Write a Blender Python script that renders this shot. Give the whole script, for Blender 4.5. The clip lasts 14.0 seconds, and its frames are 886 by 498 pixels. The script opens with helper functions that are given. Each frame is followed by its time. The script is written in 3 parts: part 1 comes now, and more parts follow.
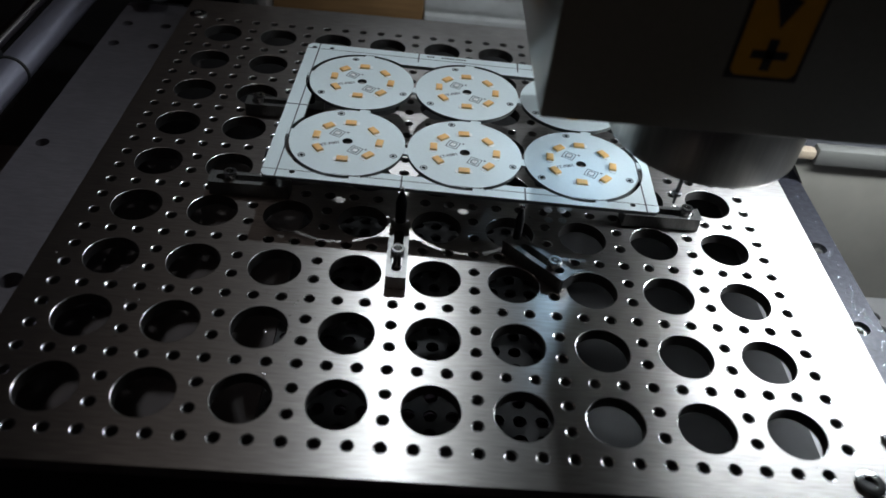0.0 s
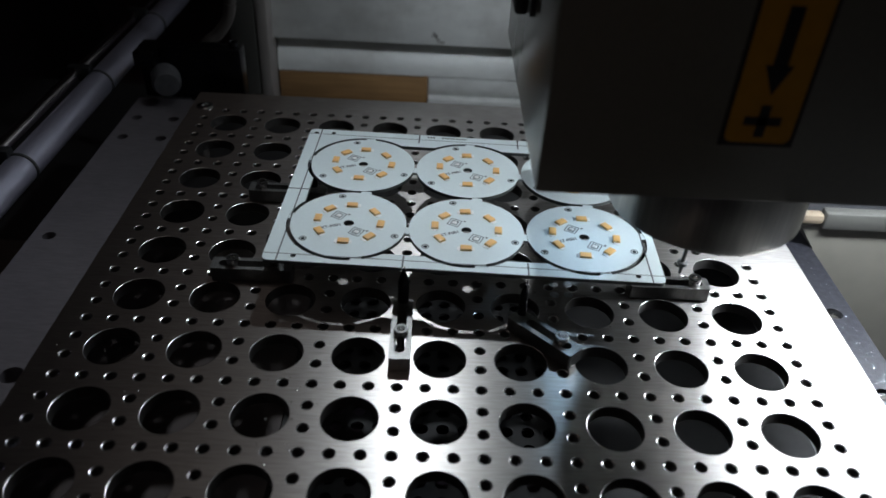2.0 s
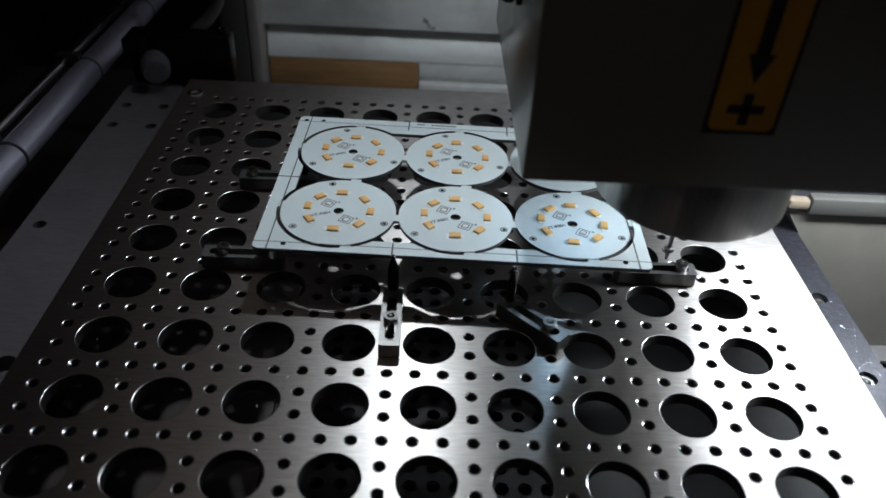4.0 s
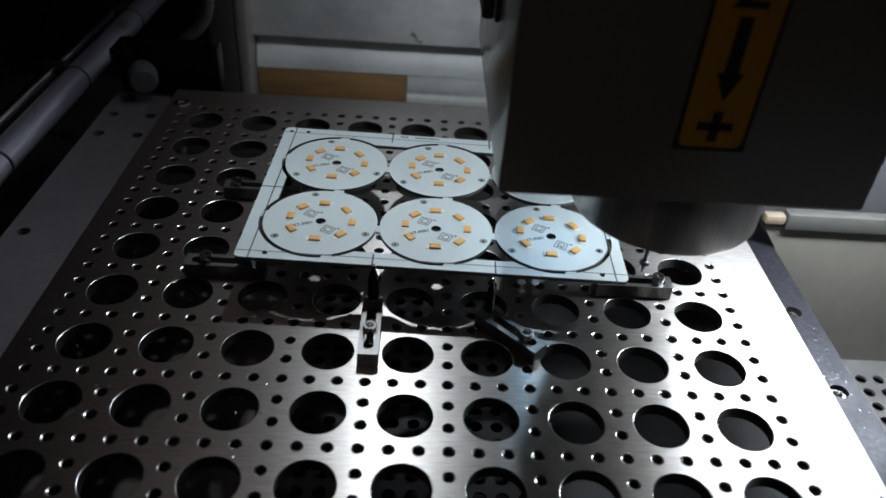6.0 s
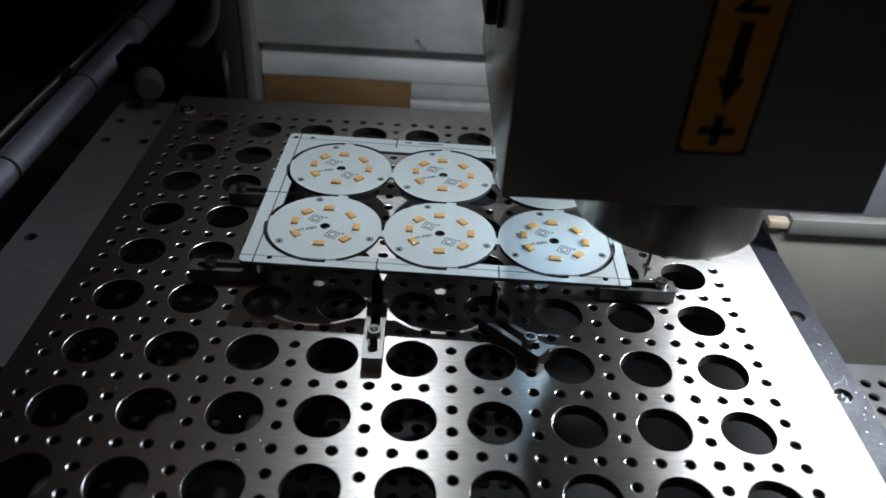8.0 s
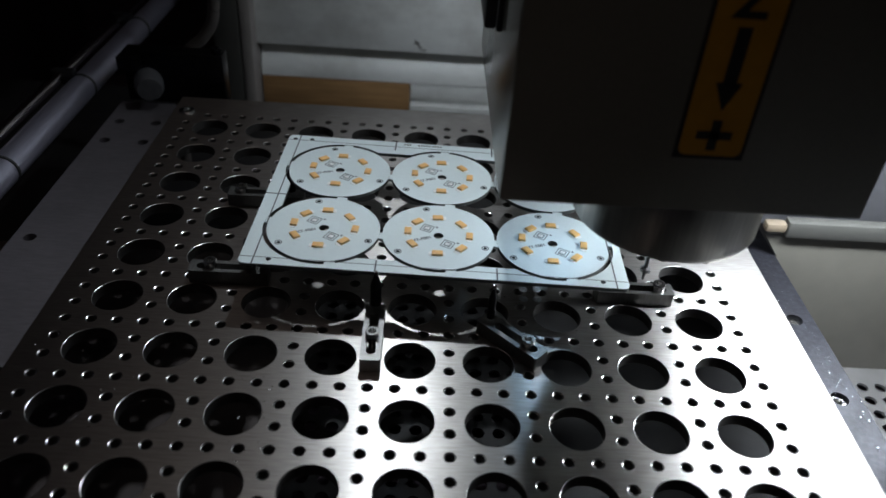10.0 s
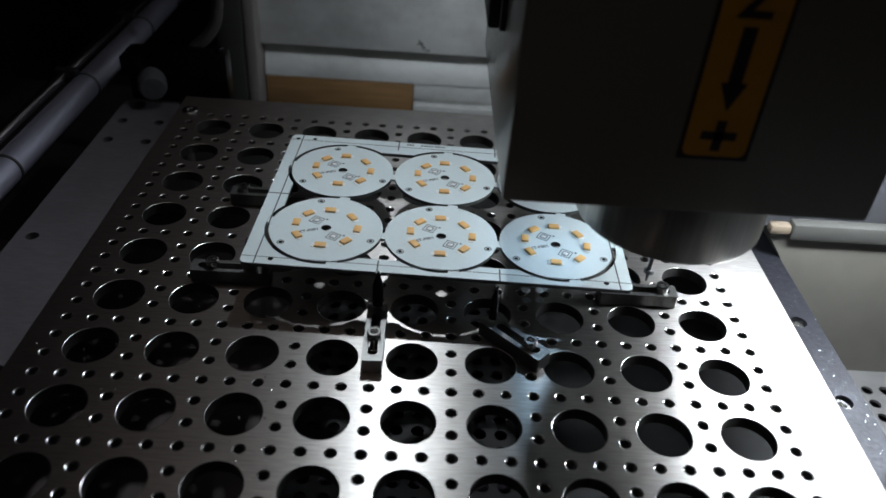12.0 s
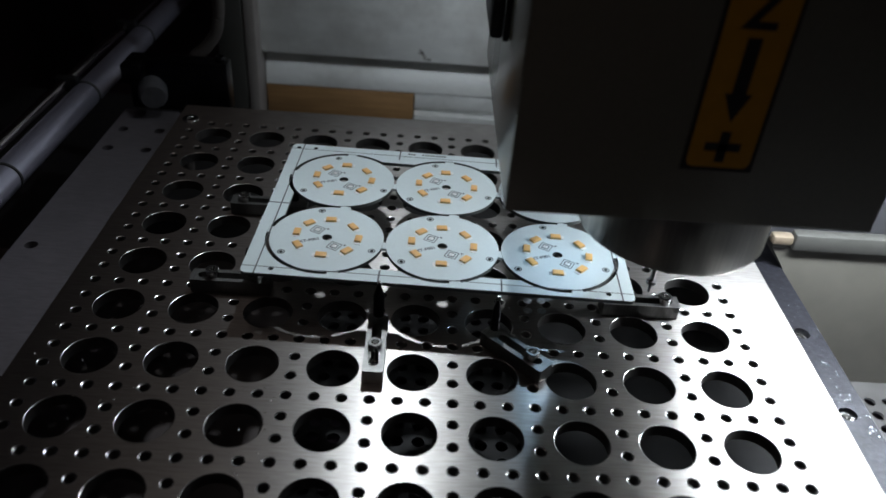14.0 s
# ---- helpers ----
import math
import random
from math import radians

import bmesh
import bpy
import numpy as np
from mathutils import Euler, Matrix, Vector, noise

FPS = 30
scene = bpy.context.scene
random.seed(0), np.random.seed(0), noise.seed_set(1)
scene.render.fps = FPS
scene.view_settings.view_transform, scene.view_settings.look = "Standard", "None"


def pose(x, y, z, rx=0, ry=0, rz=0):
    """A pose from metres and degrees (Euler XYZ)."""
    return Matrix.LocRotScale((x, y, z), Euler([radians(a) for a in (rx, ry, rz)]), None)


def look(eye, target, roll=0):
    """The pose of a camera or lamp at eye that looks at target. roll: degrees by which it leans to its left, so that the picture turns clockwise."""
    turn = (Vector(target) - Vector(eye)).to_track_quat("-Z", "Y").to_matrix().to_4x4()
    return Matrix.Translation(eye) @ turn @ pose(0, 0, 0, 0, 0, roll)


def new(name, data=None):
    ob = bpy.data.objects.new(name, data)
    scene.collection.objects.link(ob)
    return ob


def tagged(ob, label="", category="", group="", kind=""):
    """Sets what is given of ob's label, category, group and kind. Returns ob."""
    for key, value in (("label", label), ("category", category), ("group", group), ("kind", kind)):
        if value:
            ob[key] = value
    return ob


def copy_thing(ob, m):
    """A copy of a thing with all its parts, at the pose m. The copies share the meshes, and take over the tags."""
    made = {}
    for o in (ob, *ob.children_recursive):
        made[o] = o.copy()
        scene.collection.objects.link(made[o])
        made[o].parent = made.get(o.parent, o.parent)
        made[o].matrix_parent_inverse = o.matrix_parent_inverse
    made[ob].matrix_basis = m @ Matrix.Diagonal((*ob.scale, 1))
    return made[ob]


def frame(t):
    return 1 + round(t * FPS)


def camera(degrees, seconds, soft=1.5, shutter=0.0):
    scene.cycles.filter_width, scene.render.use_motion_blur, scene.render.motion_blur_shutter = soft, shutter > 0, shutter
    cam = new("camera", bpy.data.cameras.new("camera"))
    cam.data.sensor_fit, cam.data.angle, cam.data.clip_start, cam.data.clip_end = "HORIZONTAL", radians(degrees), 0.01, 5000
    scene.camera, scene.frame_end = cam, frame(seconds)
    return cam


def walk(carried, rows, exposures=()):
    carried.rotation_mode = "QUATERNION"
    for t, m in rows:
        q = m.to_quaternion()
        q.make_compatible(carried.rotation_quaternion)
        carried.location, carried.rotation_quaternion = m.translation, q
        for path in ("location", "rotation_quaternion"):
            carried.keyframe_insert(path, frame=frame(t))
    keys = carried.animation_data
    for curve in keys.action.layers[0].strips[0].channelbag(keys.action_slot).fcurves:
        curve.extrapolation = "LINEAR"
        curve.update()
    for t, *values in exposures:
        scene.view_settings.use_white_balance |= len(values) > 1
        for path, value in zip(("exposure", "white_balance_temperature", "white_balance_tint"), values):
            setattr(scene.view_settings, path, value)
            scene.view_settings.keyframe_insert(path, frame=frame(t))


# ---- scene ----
cam = camera(60.7, 14.0, soft=1.6)
ROWS = [
    (0, -0.0115, -0.2649, 0.1986, 0.79, -41.98, -5.12),
    (0.2, -0.0095, -0.2678, 0.1992, -1.06, -39.45, -5.34),
    (0.4, -0.0067, -0.2715, 0.1998, -3.40, -37.90, -6.10),
    (0.5, -0.00531, -0.27331, 0.19976, -3.496, -36.236, -5.308),
    (0.7, -0.00490, -0.27150, 0.19900, -2.05, -36.15, -4.55),
    (1, -0.00406, -0.26840, 0.19761, -0.256, -36.243, -3.379),
    (1.5, -0.00561, -0.26303, 0.19484, 0.736, -36.202, -2.537),
    (2, -0.00605, -0.26214, 0.19671, 0.479, -36.008, -2.729),
    (2.5, -0.00580, -0.26341, 0.19694, -0.054, -36.116, -2.397),
    (3, -0.00670, -0.26318, 0.19850, -0.081, -36.392, -2.571),
    (5.5, -0.00007, -0.26586, 0.19955, -0.087, -37.854, -3.267),
    (6, -0.00027, -0.26714, 0.20143, -0.272, -36.222, -3.700),
    (6.5, -0.00016, -0.26767, 0.20068, -0.147, -35.835, -3.446),
    (7, -0.00014, -0.26652, 0.20056, -0.140, -35.868, -3.335),
    (7.5, 0.00008, -0.26572, 0.20023, -0.057, -35.840, -3.442),
    (8, 0.00018, -0.26876, 0.20175, -0.027, -35.754, -3.414),
    (10.5, 0.00022, -0.26910, 0.20269, 0.162, -35.661, -3.766),
    (11, 0.00033, -0.26919, 0.20257, 0.305, -35.595, -3.755),
    (11.5, 0.00033, -0.26932, 0.20264, 0.328, -35.537, -3.692),
    (12, 0.00053, -0.26834, 0.20185, 0.379, -35.630, -3.726),
    (12.5, 0.00049, -0.26896, 0.20234, 0.373, -35.553, -3.674),
    (13, 0.00070, -0.26870, 0.20186, 0.436, -35.572, -3.996),
    (13.5, 0.00061, -0.26766, 0.20145, 0.380, -35.757, -3.942),
    (14, -0.00031, -0.26658, 0.20152, 0.422, -35.015, -3.880),
]
walk(cam, [(t, pose(x, y, z, 90 + pitch, roll, yaw)) for t, x, y, z, yaw, pitch, roll in ROWS])
cam.data.dof.use_dof, cam.data.dof.focus_distance, cam.data.dof.aperture_fstop = True, 0.335, 10.0

# ---- light ----
scene.view_settings.exposure = 0.0
world = bpy.data.worlds.new("workshop_air")
world.use_nodes = True
scene.world = world
world.node_tree.nodes["Background"].inputs["Color"].default_value = (0.62, 0.72, 1.0, 1)
world.node_tree.nodes["Background"].inputs["Strength"].default_value = 0.006


def area(name, x, y, z, target, sx, sy, watts, colour, spread=180):
    data = bpy.data.lights.new(name, "AREA")
    data.shape, data.size, data.size_y, data.energy, data.color = "RECTANGLE", sx, sy, watts, colour
    ob = new(name, data)
    data.spread = radians(spread)
    ob.matrix_world = look((x, y, z), target)
    return ob


LAMP_LEFT = (-0.012, 0.125, 0.300)
LAMP_RIGHT = (0.208, 0.0, 0.086)
LAMP_BACK = (0.120, 0.150, 0.170)
LAMP_FILL = (-0.035, -0.275, 0.226)
LAMP_NOSE = (0.0618, -0.0103, 0.0745)
COOL = (0.84, 0.93, 1.0)
area("work_light_beam", *LAMP_LEFT, (-0.010, -0.055, 0.0), 0.012, 0.012, 0.335, COOL, 150)
area("work_light_beam", *LAMP_RIGHT, (0.208, -0.020, 0.0), 0.126, 0.016, 0.44, COOL, 170)
# Unseen light assumed beside the camera; fills front faces and the left holes.
area("camera_fill_beam", *LAMP_FILL, (-0.03, -0.03, 0.0), 0.006, 0.006, 0.009, (1.0, 0.83, 0.76), 150)
area("spindle_light_beam", *LAMP_NOSE, (0.0560, -0.0300, 0.0), 0.0014, 0.0014, 0.0036, (0.48, 0.74, 1.0), 95)
area("rear_light_beam", *LAMP_BACK, (0.0, 0.316, -0.02), 0.012, 0.012, 0.155, (0.84, 0.92, 1.0), 110)
# Unseen panel added for the brownish reflection in the plate's left side.
area("reflection_fill_beam", -0.26, 0.28, 0.945, (-0.10, 0.05, 0.0), 0.44, 0.30, 0.050, (1.0, 0.88, 0.83))


# ---- materials ----
def mat(name, colour, rough=0.5, metal=0.0, grain=0.0, grain_scale=60.0, stretch=(1, 1, 1), bump=0.0,
        stain=0.0, stain_scale=9.0, rough_var=0.0, aniso=0.0, coat=0.0, tangent=None, spec=0.5, second=None):
    m = bpy.data.materials.new(name)
    m.use_nodes = True
    n, l = m.node_tree.nodes, m.node_tree.links
    b = n["Principled BSDF"]
    b.inputs["Base Color"].default_value = (*colour, 1)
    b.inputs["Roughness"].default_value = rough
    b.inputs["Metallic"].default_value = metal
    b.inputs["Specular IOR Level"].default_value = spec
    b.inputs["Coat Weight"].default_value = coat
    b.inputs["Coat Roughness"].default_value = 0.13
    b.inputs["Anisotropic"].default_value = aniso
    if tangent:
        c = n.new("ShaderNodeCombineXYZ")
        for i in range(3):
            c.inputs[i].default_value = tangent[i]
        l.new(c.outputs[0], b.inputs["Tangent"])
    if grain or bump or stain or rough_var:
        co = n.new("ShaderNodeTexCoord")
        mp = n.new("ShaderNodeMapping")
        mp.inputs["Scale"].default_value = stretch
        l.new(co.outputs["Object"], mp.inputs["Vector"])
        fine = n.new("ShaderNodeTexNoise")
        fine.inputs["Scale"].default_value = grain_scale
        fine.inputs["Detail"].default_value = 6
        l.new(mp.outputs[0], fine.inputs["Vector"])
        wide = n.new("ShaderNodeTexNoise")
        wide.inputs["Scale"].default_value = stain_scale
        wide.inputs["Detail"].default_value = 4
        wide.inputs["Roughness"].default_value = 0.65
        l.new(co.outputs["Object"], wide.inputs["Vector"])
        lo = tuple(max(0, c * (1 - grain)) for c in colour)
        hi = tuple(min(1, c * (1 + grain)) for c in colour)
        r1 = n.new("ShaderNodeValToRGB")
        r1.color_ramp.elements[0].position, r1.color_ramp.elements[1].position = 0.3, 0.7
        r1.color_ramp.elements[0].color, r1.color_ramp.elements[1].color = (*lo, 1), (*hi, 1)
        l.new(fine.outputs["Fac"], r1.inputs["Fac"])
        mix = n.new("ShaderNodeMix")
        mix.data_type = "RGBA"
        r2 = n.new("ShaderNodeValToRGB")
        r2.color_ramp.elements[0].position, r2.color_ramp.elements[1].position = 0.42, 0.72
        r2.color_ramp.elements[0].color, r2.color_ramp.elements[1].color = (0, 0, 0, 1), (stain, stain, stain, 1)
        l.new(wide.outputs["Fac"], r2.inputs["Fac"])
        l.new(r2.outputs["Color"], mix.inputs["Factor"])
        l.new(r1.outputs["Color"], mix.inputs["A"])
        mix.inputs["B"].default_value = (*(second or tuple(c * 0.45 for c in colour)), 1)
        l.new(mix.outputs["Result"], b.inputs["Base Color"])
        if rough_var:
            mr = n.new("ShaderNodeMapRange")
            mr.inputs["To Min"].default_value = max(0.03, rough - rough_var)
            mr.inputs["To Max"].default_value = rough + rough_var
            l.new(wide.outputs["Fac"], mr.inputs["Value"])
            l.new(mr.outputs["Result"], b.inputs["Roughness"])
        if bump:
            bp = n.new("ShaderNodeBump")
            bp.inputs["Strength"].default_value = bump
            bp.inputs["Distance"].default_value = 0.0004
            l.new(fine.outputs["Fac"], bp.inputs["Height"])
            l.new(bp.outputs["Normal"], b.inputs["Normal"])
    return m


def glow(name, colour, strength):
    m = bpy.data.materials.new(name)
    m.use_nodes = True
    b = m.node_tree.nodes["Principled BSDF"]
    b.inputs["Base Color"].default_value = (*colour, 1)
    b.inputs["Emission Color"].default_value = (*colour, 1)
    b.inputs["Emission Strength"].default_value = strength
    return m


M_PLATE = mat("brushed_plate", (0.380, 0.358, 0.342), 0.39, 1.0, 0.22, 130, (0.8, 14, 1), 0.05, 0.35, 16, 0.05,
              aniso=0.77, tangent=(0, 1, 0))
M_RAIL = mat("dull_aluminium", (0.190, 0.174, 0.188), 0.5, 0.6, 0.12, 160, (1, 6, 1), 0.1, 0.3, 20, 0.08)
M_RIM = mat("oily_steel", (0.026, 0.026, 0.033), 0.44, 0.45, 0.35, 420, (1, 1, 1), 0.6, 0.5, 60, 0.12, spec=0.35)
M_BAR = mat("machined_steel", (0.23, 0.225, 0.22), 0.36, 0.92, 0.15, 300, (1, 5, 1), 0.12, 0.25, 60, 0.06)
M_SCREW = mat("screw_steel", (0.62, 0.61, 0.60), 0.20, 1.0, 0.1, 500, (1, 1, 1), 0.05, 0.2, 200, 0.05)
M_PIN = mat("black_oxide_steel", (0.022, 0.022, 0.025), 0.3, 0.9, 0.2, 400, (1, 1, 1), 0.1, 0.2, 100, 0.05)
M_CUTTER = mat("cutter_steel", (0.22, 0.22, 0.23), 0.35, 0.9, 0.15, 500)
M_TIP = mat("bright_steel", (0.6, 0.6, 0.6), 0.18, 1.0)
M_MASK = mat("white_solder_mask", (0.73, 0.81, 0.825), 0.42, 0.0, 0.02, 900, (1, 1, 1), 0.03, 0.05, 40, 0.04)
M_CORE = mat("board_core", (0.10, 0.11, 0.11), 0.5, 0.4, 0.1, 600)
M_LED = mat("led_phosphor", (0.95, 0.55, 0.20), 0.35, 0.0, 0.06, 900, (1, 1, 1), 0.05, coat=0.3)
M_CASE = mat("led_case", (0.75, 0.52, 0.24), 0.4)
M_PAD = mat("tinned_pad", (0.86, 0.87, 0.88), 0.30, 0.15, 0.15, 700, (1, 1, 1), 0.2)
M_INK = mat("dark_print", (0.05, 0.055, 0.06), 0.6)
M_HEAD = mat("grey_machine_paint", (0.162, 0.158, 0.132), 0.28, 0.0, 0.05, 700, (1, 1, 1), 0.06, 0.12, 8, 0.05, coat=0.3)
M_NOSE = mat("turned_steel", (0.40, 0.395, 0.375), 0.30, 1.0, 0.14, 60, (14, 14, 0.4), 0.05, 0.2, 30, 0.05)
M_YELLOW = mat("yellow_label", (0.55, 0.27, 0.014), 0.45, 0.0, 0.06, 300, (1, 1, 1), 0.0, 0.15, 40)
M_BLACK = mat("black_label_ink", (0.015, 0.015, 0.015), 0.5)
M_WALL = mat("white_enclosure_paint", (0.80, 0.81, 0.79), 0.5, 0.0, 0.06, 40, (1, 1, 3), 0.05, 0.6, 17, 0.06, second=(0.40, 0.38, 0.35))
M_GRIME = mat("grime", (0.26, 0.25, 0.235), 0.8)
M_WOOD = mat("brown_board", (0.34, 0.19, 0.08), 0.65, 0.0, 0.18, 30, (1, 1, 14), 0.15, 0.3, 14)
M_DARK = mat("black_anodised", (0.02, 0.02, 0.022), 0.45, 0.5, 0.2, 200, (1, 1, 1), 0.1, 0.2, 40)
M_RUBBER = mat("dark_rubber", (0.03, 0.03, 0.032), 0.6, 0.0, 0.2, 300)
M_ROD = mat("ground_shaft", (0.58, 0.57, 0.70), 0.34, 0.85, 0.03, 200, (1, 1, 1), 0.0, 0.1, 20, 0.03)
M_HOSE = mat("grey_hose_plastic", (0.085, 0.075, 0.070), 0.5, 0.0, 0.1, 120)
M_CHROME = mat("chrome_shaft", (0.60, 0.56, 0.56), 0.13, 1.0)
M_CHAMFER = mat("bright_chamfer", (0.44, 0.43, 0.425), 0.27, 1.0, 0.1, 400)
# Hole walls darker than the plate, for the shade inside the holes.
M_BORE = mat("shaded_bore", (0.135, 0.128, 0.124), 0.36, 0.8, 0.2, 300)
# Tray metal darkened for the shade under the table.
M_TRAY_SHADED = mat("shaded_sheet_metal", (0.028, 0.027, 0.028), 0.6, 0.3, 0.12, 60, (1, 1, 1), 0.05, 0.3, 20, 0.1)
M_PANEL = mat("grey_panel_paint", (0.165, 0.154, 0.132), 0.5, 0.0, 0.06, 80, (1, 1, 1), 0.05, 0.25, 9, 0.06)
# Paint kept dark to offset the work light close to the tube.
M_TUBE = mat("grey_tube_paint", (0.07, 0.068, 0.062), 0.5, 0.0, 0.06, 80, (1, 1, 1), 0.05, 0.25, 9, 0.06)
# Lit tone of the same tray metal, for the part beside the table.
M_TRAY_LIT = mat("lit_sheet_metal", (0.26, 0.25, 0.25), 0.5, 0.4, 0.1, 60, (1, 1, 1), 0.05, 0.3, 20, 0.08)
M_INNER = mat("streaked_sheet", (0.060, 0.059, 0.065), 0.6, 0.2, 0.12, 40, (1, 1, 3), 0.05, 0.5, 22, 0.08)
M_POST = mat("brownish_grey_paint", (0.30, 0.275, 0.26), 0.55, 0.0, 0.08, 60, (1, 1, 1), 0.05, 0.4, 14, 0.06)
# Brown chosen for the lit patches seen through the left holes.
M_COVER = mat("lit_patch_brown", (0.075, 0.058, 0.055), 0.6, 0.0, 0.12, 80, (1, 1, 1), 0.05, 0.3, 12, 0.06)
M_CREAM = mat("cream_plastic", (0.19, 0.15, 0.11), 0.4, 0.0, 0.05, 100)
# Dark tone lifted towards purple in place of lens haze.
M_ROOM = mat("hazed_dark_room", (0.085, 0.062, 0.080), 0.8, 0.0, 0.2, 6)
M_CHIP = mat("metal_chip", (0.42, 0.42, 0.42), 0.25, 1.0)


# ---- mesh helpers ----
def mesh_of(name, bm, materials):
    me = bpy.data.meshes.new(name)
    bmesh.ops.recalc_face_normals(bm, faces=bm.faces)
    bm.to_mesh(me)
    bm.free()
    me.set_sharp_from_angle(angle=radians(32))
    for m in (materials if isinstance(materials, (list, tuple)) else [materials]):
        me.materials.append(m)
    return me


def part(name, bm, material, parent=None, label="", m=None):
    ob = new(name, mesh_of(name, bm, material))
    if parent:
        ob.parent = parent
    if m:
        ob.matrix_basis = m
    if label:
        ob["label"] = label
    return ob


def empty(name, m, label, category, group="", kind=""):
    ob = new(name)
    ob.empty_display_size = 0.01
    ob.matrix_basis = m
    return tagged(ob, label, category, group, kind)


def box(bm, x0, x1, y0, y1, z0, z1, bevel=0.0, index=0, m=None):
    vs = bmesh.ops.create_cube(bm, size=1)["verts"]
    for v in vs:
        v.co = Vector(((x0 + x1) / 2 + v.co.x * (x1 - x0), (y0 + y1) / 2 + v.co.y * (y1 - y0), (z0 + z1) / 2 + v.co.z * (z1 - z0)))
    fs = set(f for v in vs for f in v.link_faces)
    for f in fs:
        f.material_index = index
    if bevel:
        es = set(e for v in vs for e in v.link_edges)
        r = bmesh.ops.bevel(bm, geom=list(es), offset=bevel, segments=2, profile=0.5, affect="EDGES")
        vs = list(set(vs_ for f in r["faces"] for vs_ in f.verts) | set(v for v in vs if v.is_valid))
        for f in r["faces"]:
            f.material_index = index
    if m:
        bmesh.ops.transform(bm, matrix=m, verts=[v for v in vs if v.is_valid])
    return bm


def lathe(bm, profile, n=32, m=None, index=0, smooth=True):
    """Turns (radius, height) pairs round z."""
    rings = []
    for r, z in profile:
        if r < 1e-7:
            rings.append([bm.verts.new((0, 0, z))])
        else:
            rings.append([bm.verts.new((r * math.cos(2 * math.pi * i / n), r * math.sin(2 * math.pi * i / n), z)) for i in range(n)])
    for a, b in zip(rings, rings[1:]):
        for i in range(n):
            j = (i + 1) % n
            if len(a) == 1 and len(b) == 1:
                continue
            if len(a) == 1:
                f = bm.faces.new((a[0], b[i], b[j]))
            elif len(b) == 1:
                f = bm.faces.new((a[i], a[j], b[0]))
            else:
                f = bm.faces.new((a[i], a[j], b[j], b[i]))
            f.smooth, f.material_index = smooth, index
    if m:
        bmesh.ops.transform(bm, matrix=m, verts=[v for r in rings for v in r])
    return bm


def sheet(bm, loops, z0, z1, top=0, side=0):
    """A flat plate between z0 and z1, its outline the first loop of (x, y), the others holes in it."""
    edges, rings = [], []
    for loop in loops:
        vs = [bm.verts.new((x, y, z1)) for x, y in loop]
        rings.append(vs)
        edges += [bm.edges.new((vs[i], vs[(i + 1) % len(vs)])) for i in range(len(vs))]
    upper = [g for g in bmesh.ops.triangle_fill(bm, use_beauty=True, edges=edges)["geom"] if isinstance(g, bmesh.types.BMFace)]
    low = {}
    for vs in rings:
        for v in vs:
            low[v] = bm.verts.new((v.co.x, v.co.y, z0))
    for f in upper:
        f.material_index = top
        g = bm.faces.new([low[v] for v in reversed(f.verts)])
        g.material_index = side
    for vs in rings:
        for i in range(len(vs)):
            a, b = vs[i], vs[(i + 1) % len(vs)]
            g = bm.faces.new((a, b, low[b], low[a]))
            g.material_index = side
    return bm


def ring_points(cx, cy, r, n=32, a0=0.0, a1=360.0, closed=True):
    k = n if closed else n - 1
    return [(cx + r * math.cos(radians(a0 + (a1 - a0) * i / k)), cy + r * math.sin(radians(a0 + (a1 - a0) * i / k))) for i in range(n)]


def perforated(bm, cells, z0, z1, pitch, chamfer=0.0, wall=0):
    """Square cells (cx, cy, side, radius) each with a round hole; a chamfer breaks the upper rim."""
    made = {}

    def vert(x, y, z):
        k = (round(x, 6), round(y, 6), round(z, 6))
        if k not in made:
            made[k] = bm.verts.new((x, y, z))
        return made[k]

    for cx, cy, side, r in cells:
        n = 24 if side <= pitch * 1.1 else 48
        h = side / 2
        outer, inner = [], []
        for i in range(n):
            a = 2 * math.pi * i / n
            c, s = math.cos(a), math.sin(a)
            k = h / max(abs(c), abs(s))
            outer.append((cx + c * k, cy + s * k))
            inner.append((c, s))
        for i in range(n):
            j = (i + 1) % n
            ci, cj = inner[i], inner[j]
            rr = r + chamfer
            quad = [vert(*outer[i], z1), vert(*outer[j], z1), vert(cx + cj[0] * rr, cy + cj[1] * rr, z1), vert(cx + ci[0] * rr, cy + ci[1] * rr, z1)]
            if len(set(quad)) == 4:
                bm.faces.new(quad)
            zt = z1 - chamfer * 0.45
            if chamfer:
                f = bm.faces.new([vert(cx + ci[0] * rr, cy + ci[1] * rr, z1), vert(cx + cj[0] * rr, cy + cj[1] * rr, z1),
                                  vert(cx + cj[0] * r, cy + cj[1] * r, zt), vert(cx + ci[0] * r, cy + ci[1] * r, zt)])
                f.smooth, f.material_index = True, 2 * wall
            f = bm.faces.new([vert(cx + ci[0] * r, cy + ci[1] * r, zt), vert(cx + cj[0] * r, cy + cj[1] * r, zt),
                              vert(cx + cj[0] * r, cy + cj[1] * r, z0), vert(cx + ci[0] * r, cy + ci[1] * r, z0)])
            f.smooth, f.material_index = True, wall
            bm.faces.new([vert(cx + ci[0] * r, cy + ci[1] * r, z0), vert(cx + cj[0] * r, cy + cj[1] * r, z0), vert(*outer[j], z0), vert(*outer[i], z0)])


MM = 0.001

# ---- fixture plate: 9 x 9 large holes, threaded holes every 10 mm ----
X0, X1, Y0, Y1, THICK = -0.1457, 0.1596, -0.1460, 0.1580, 0.005


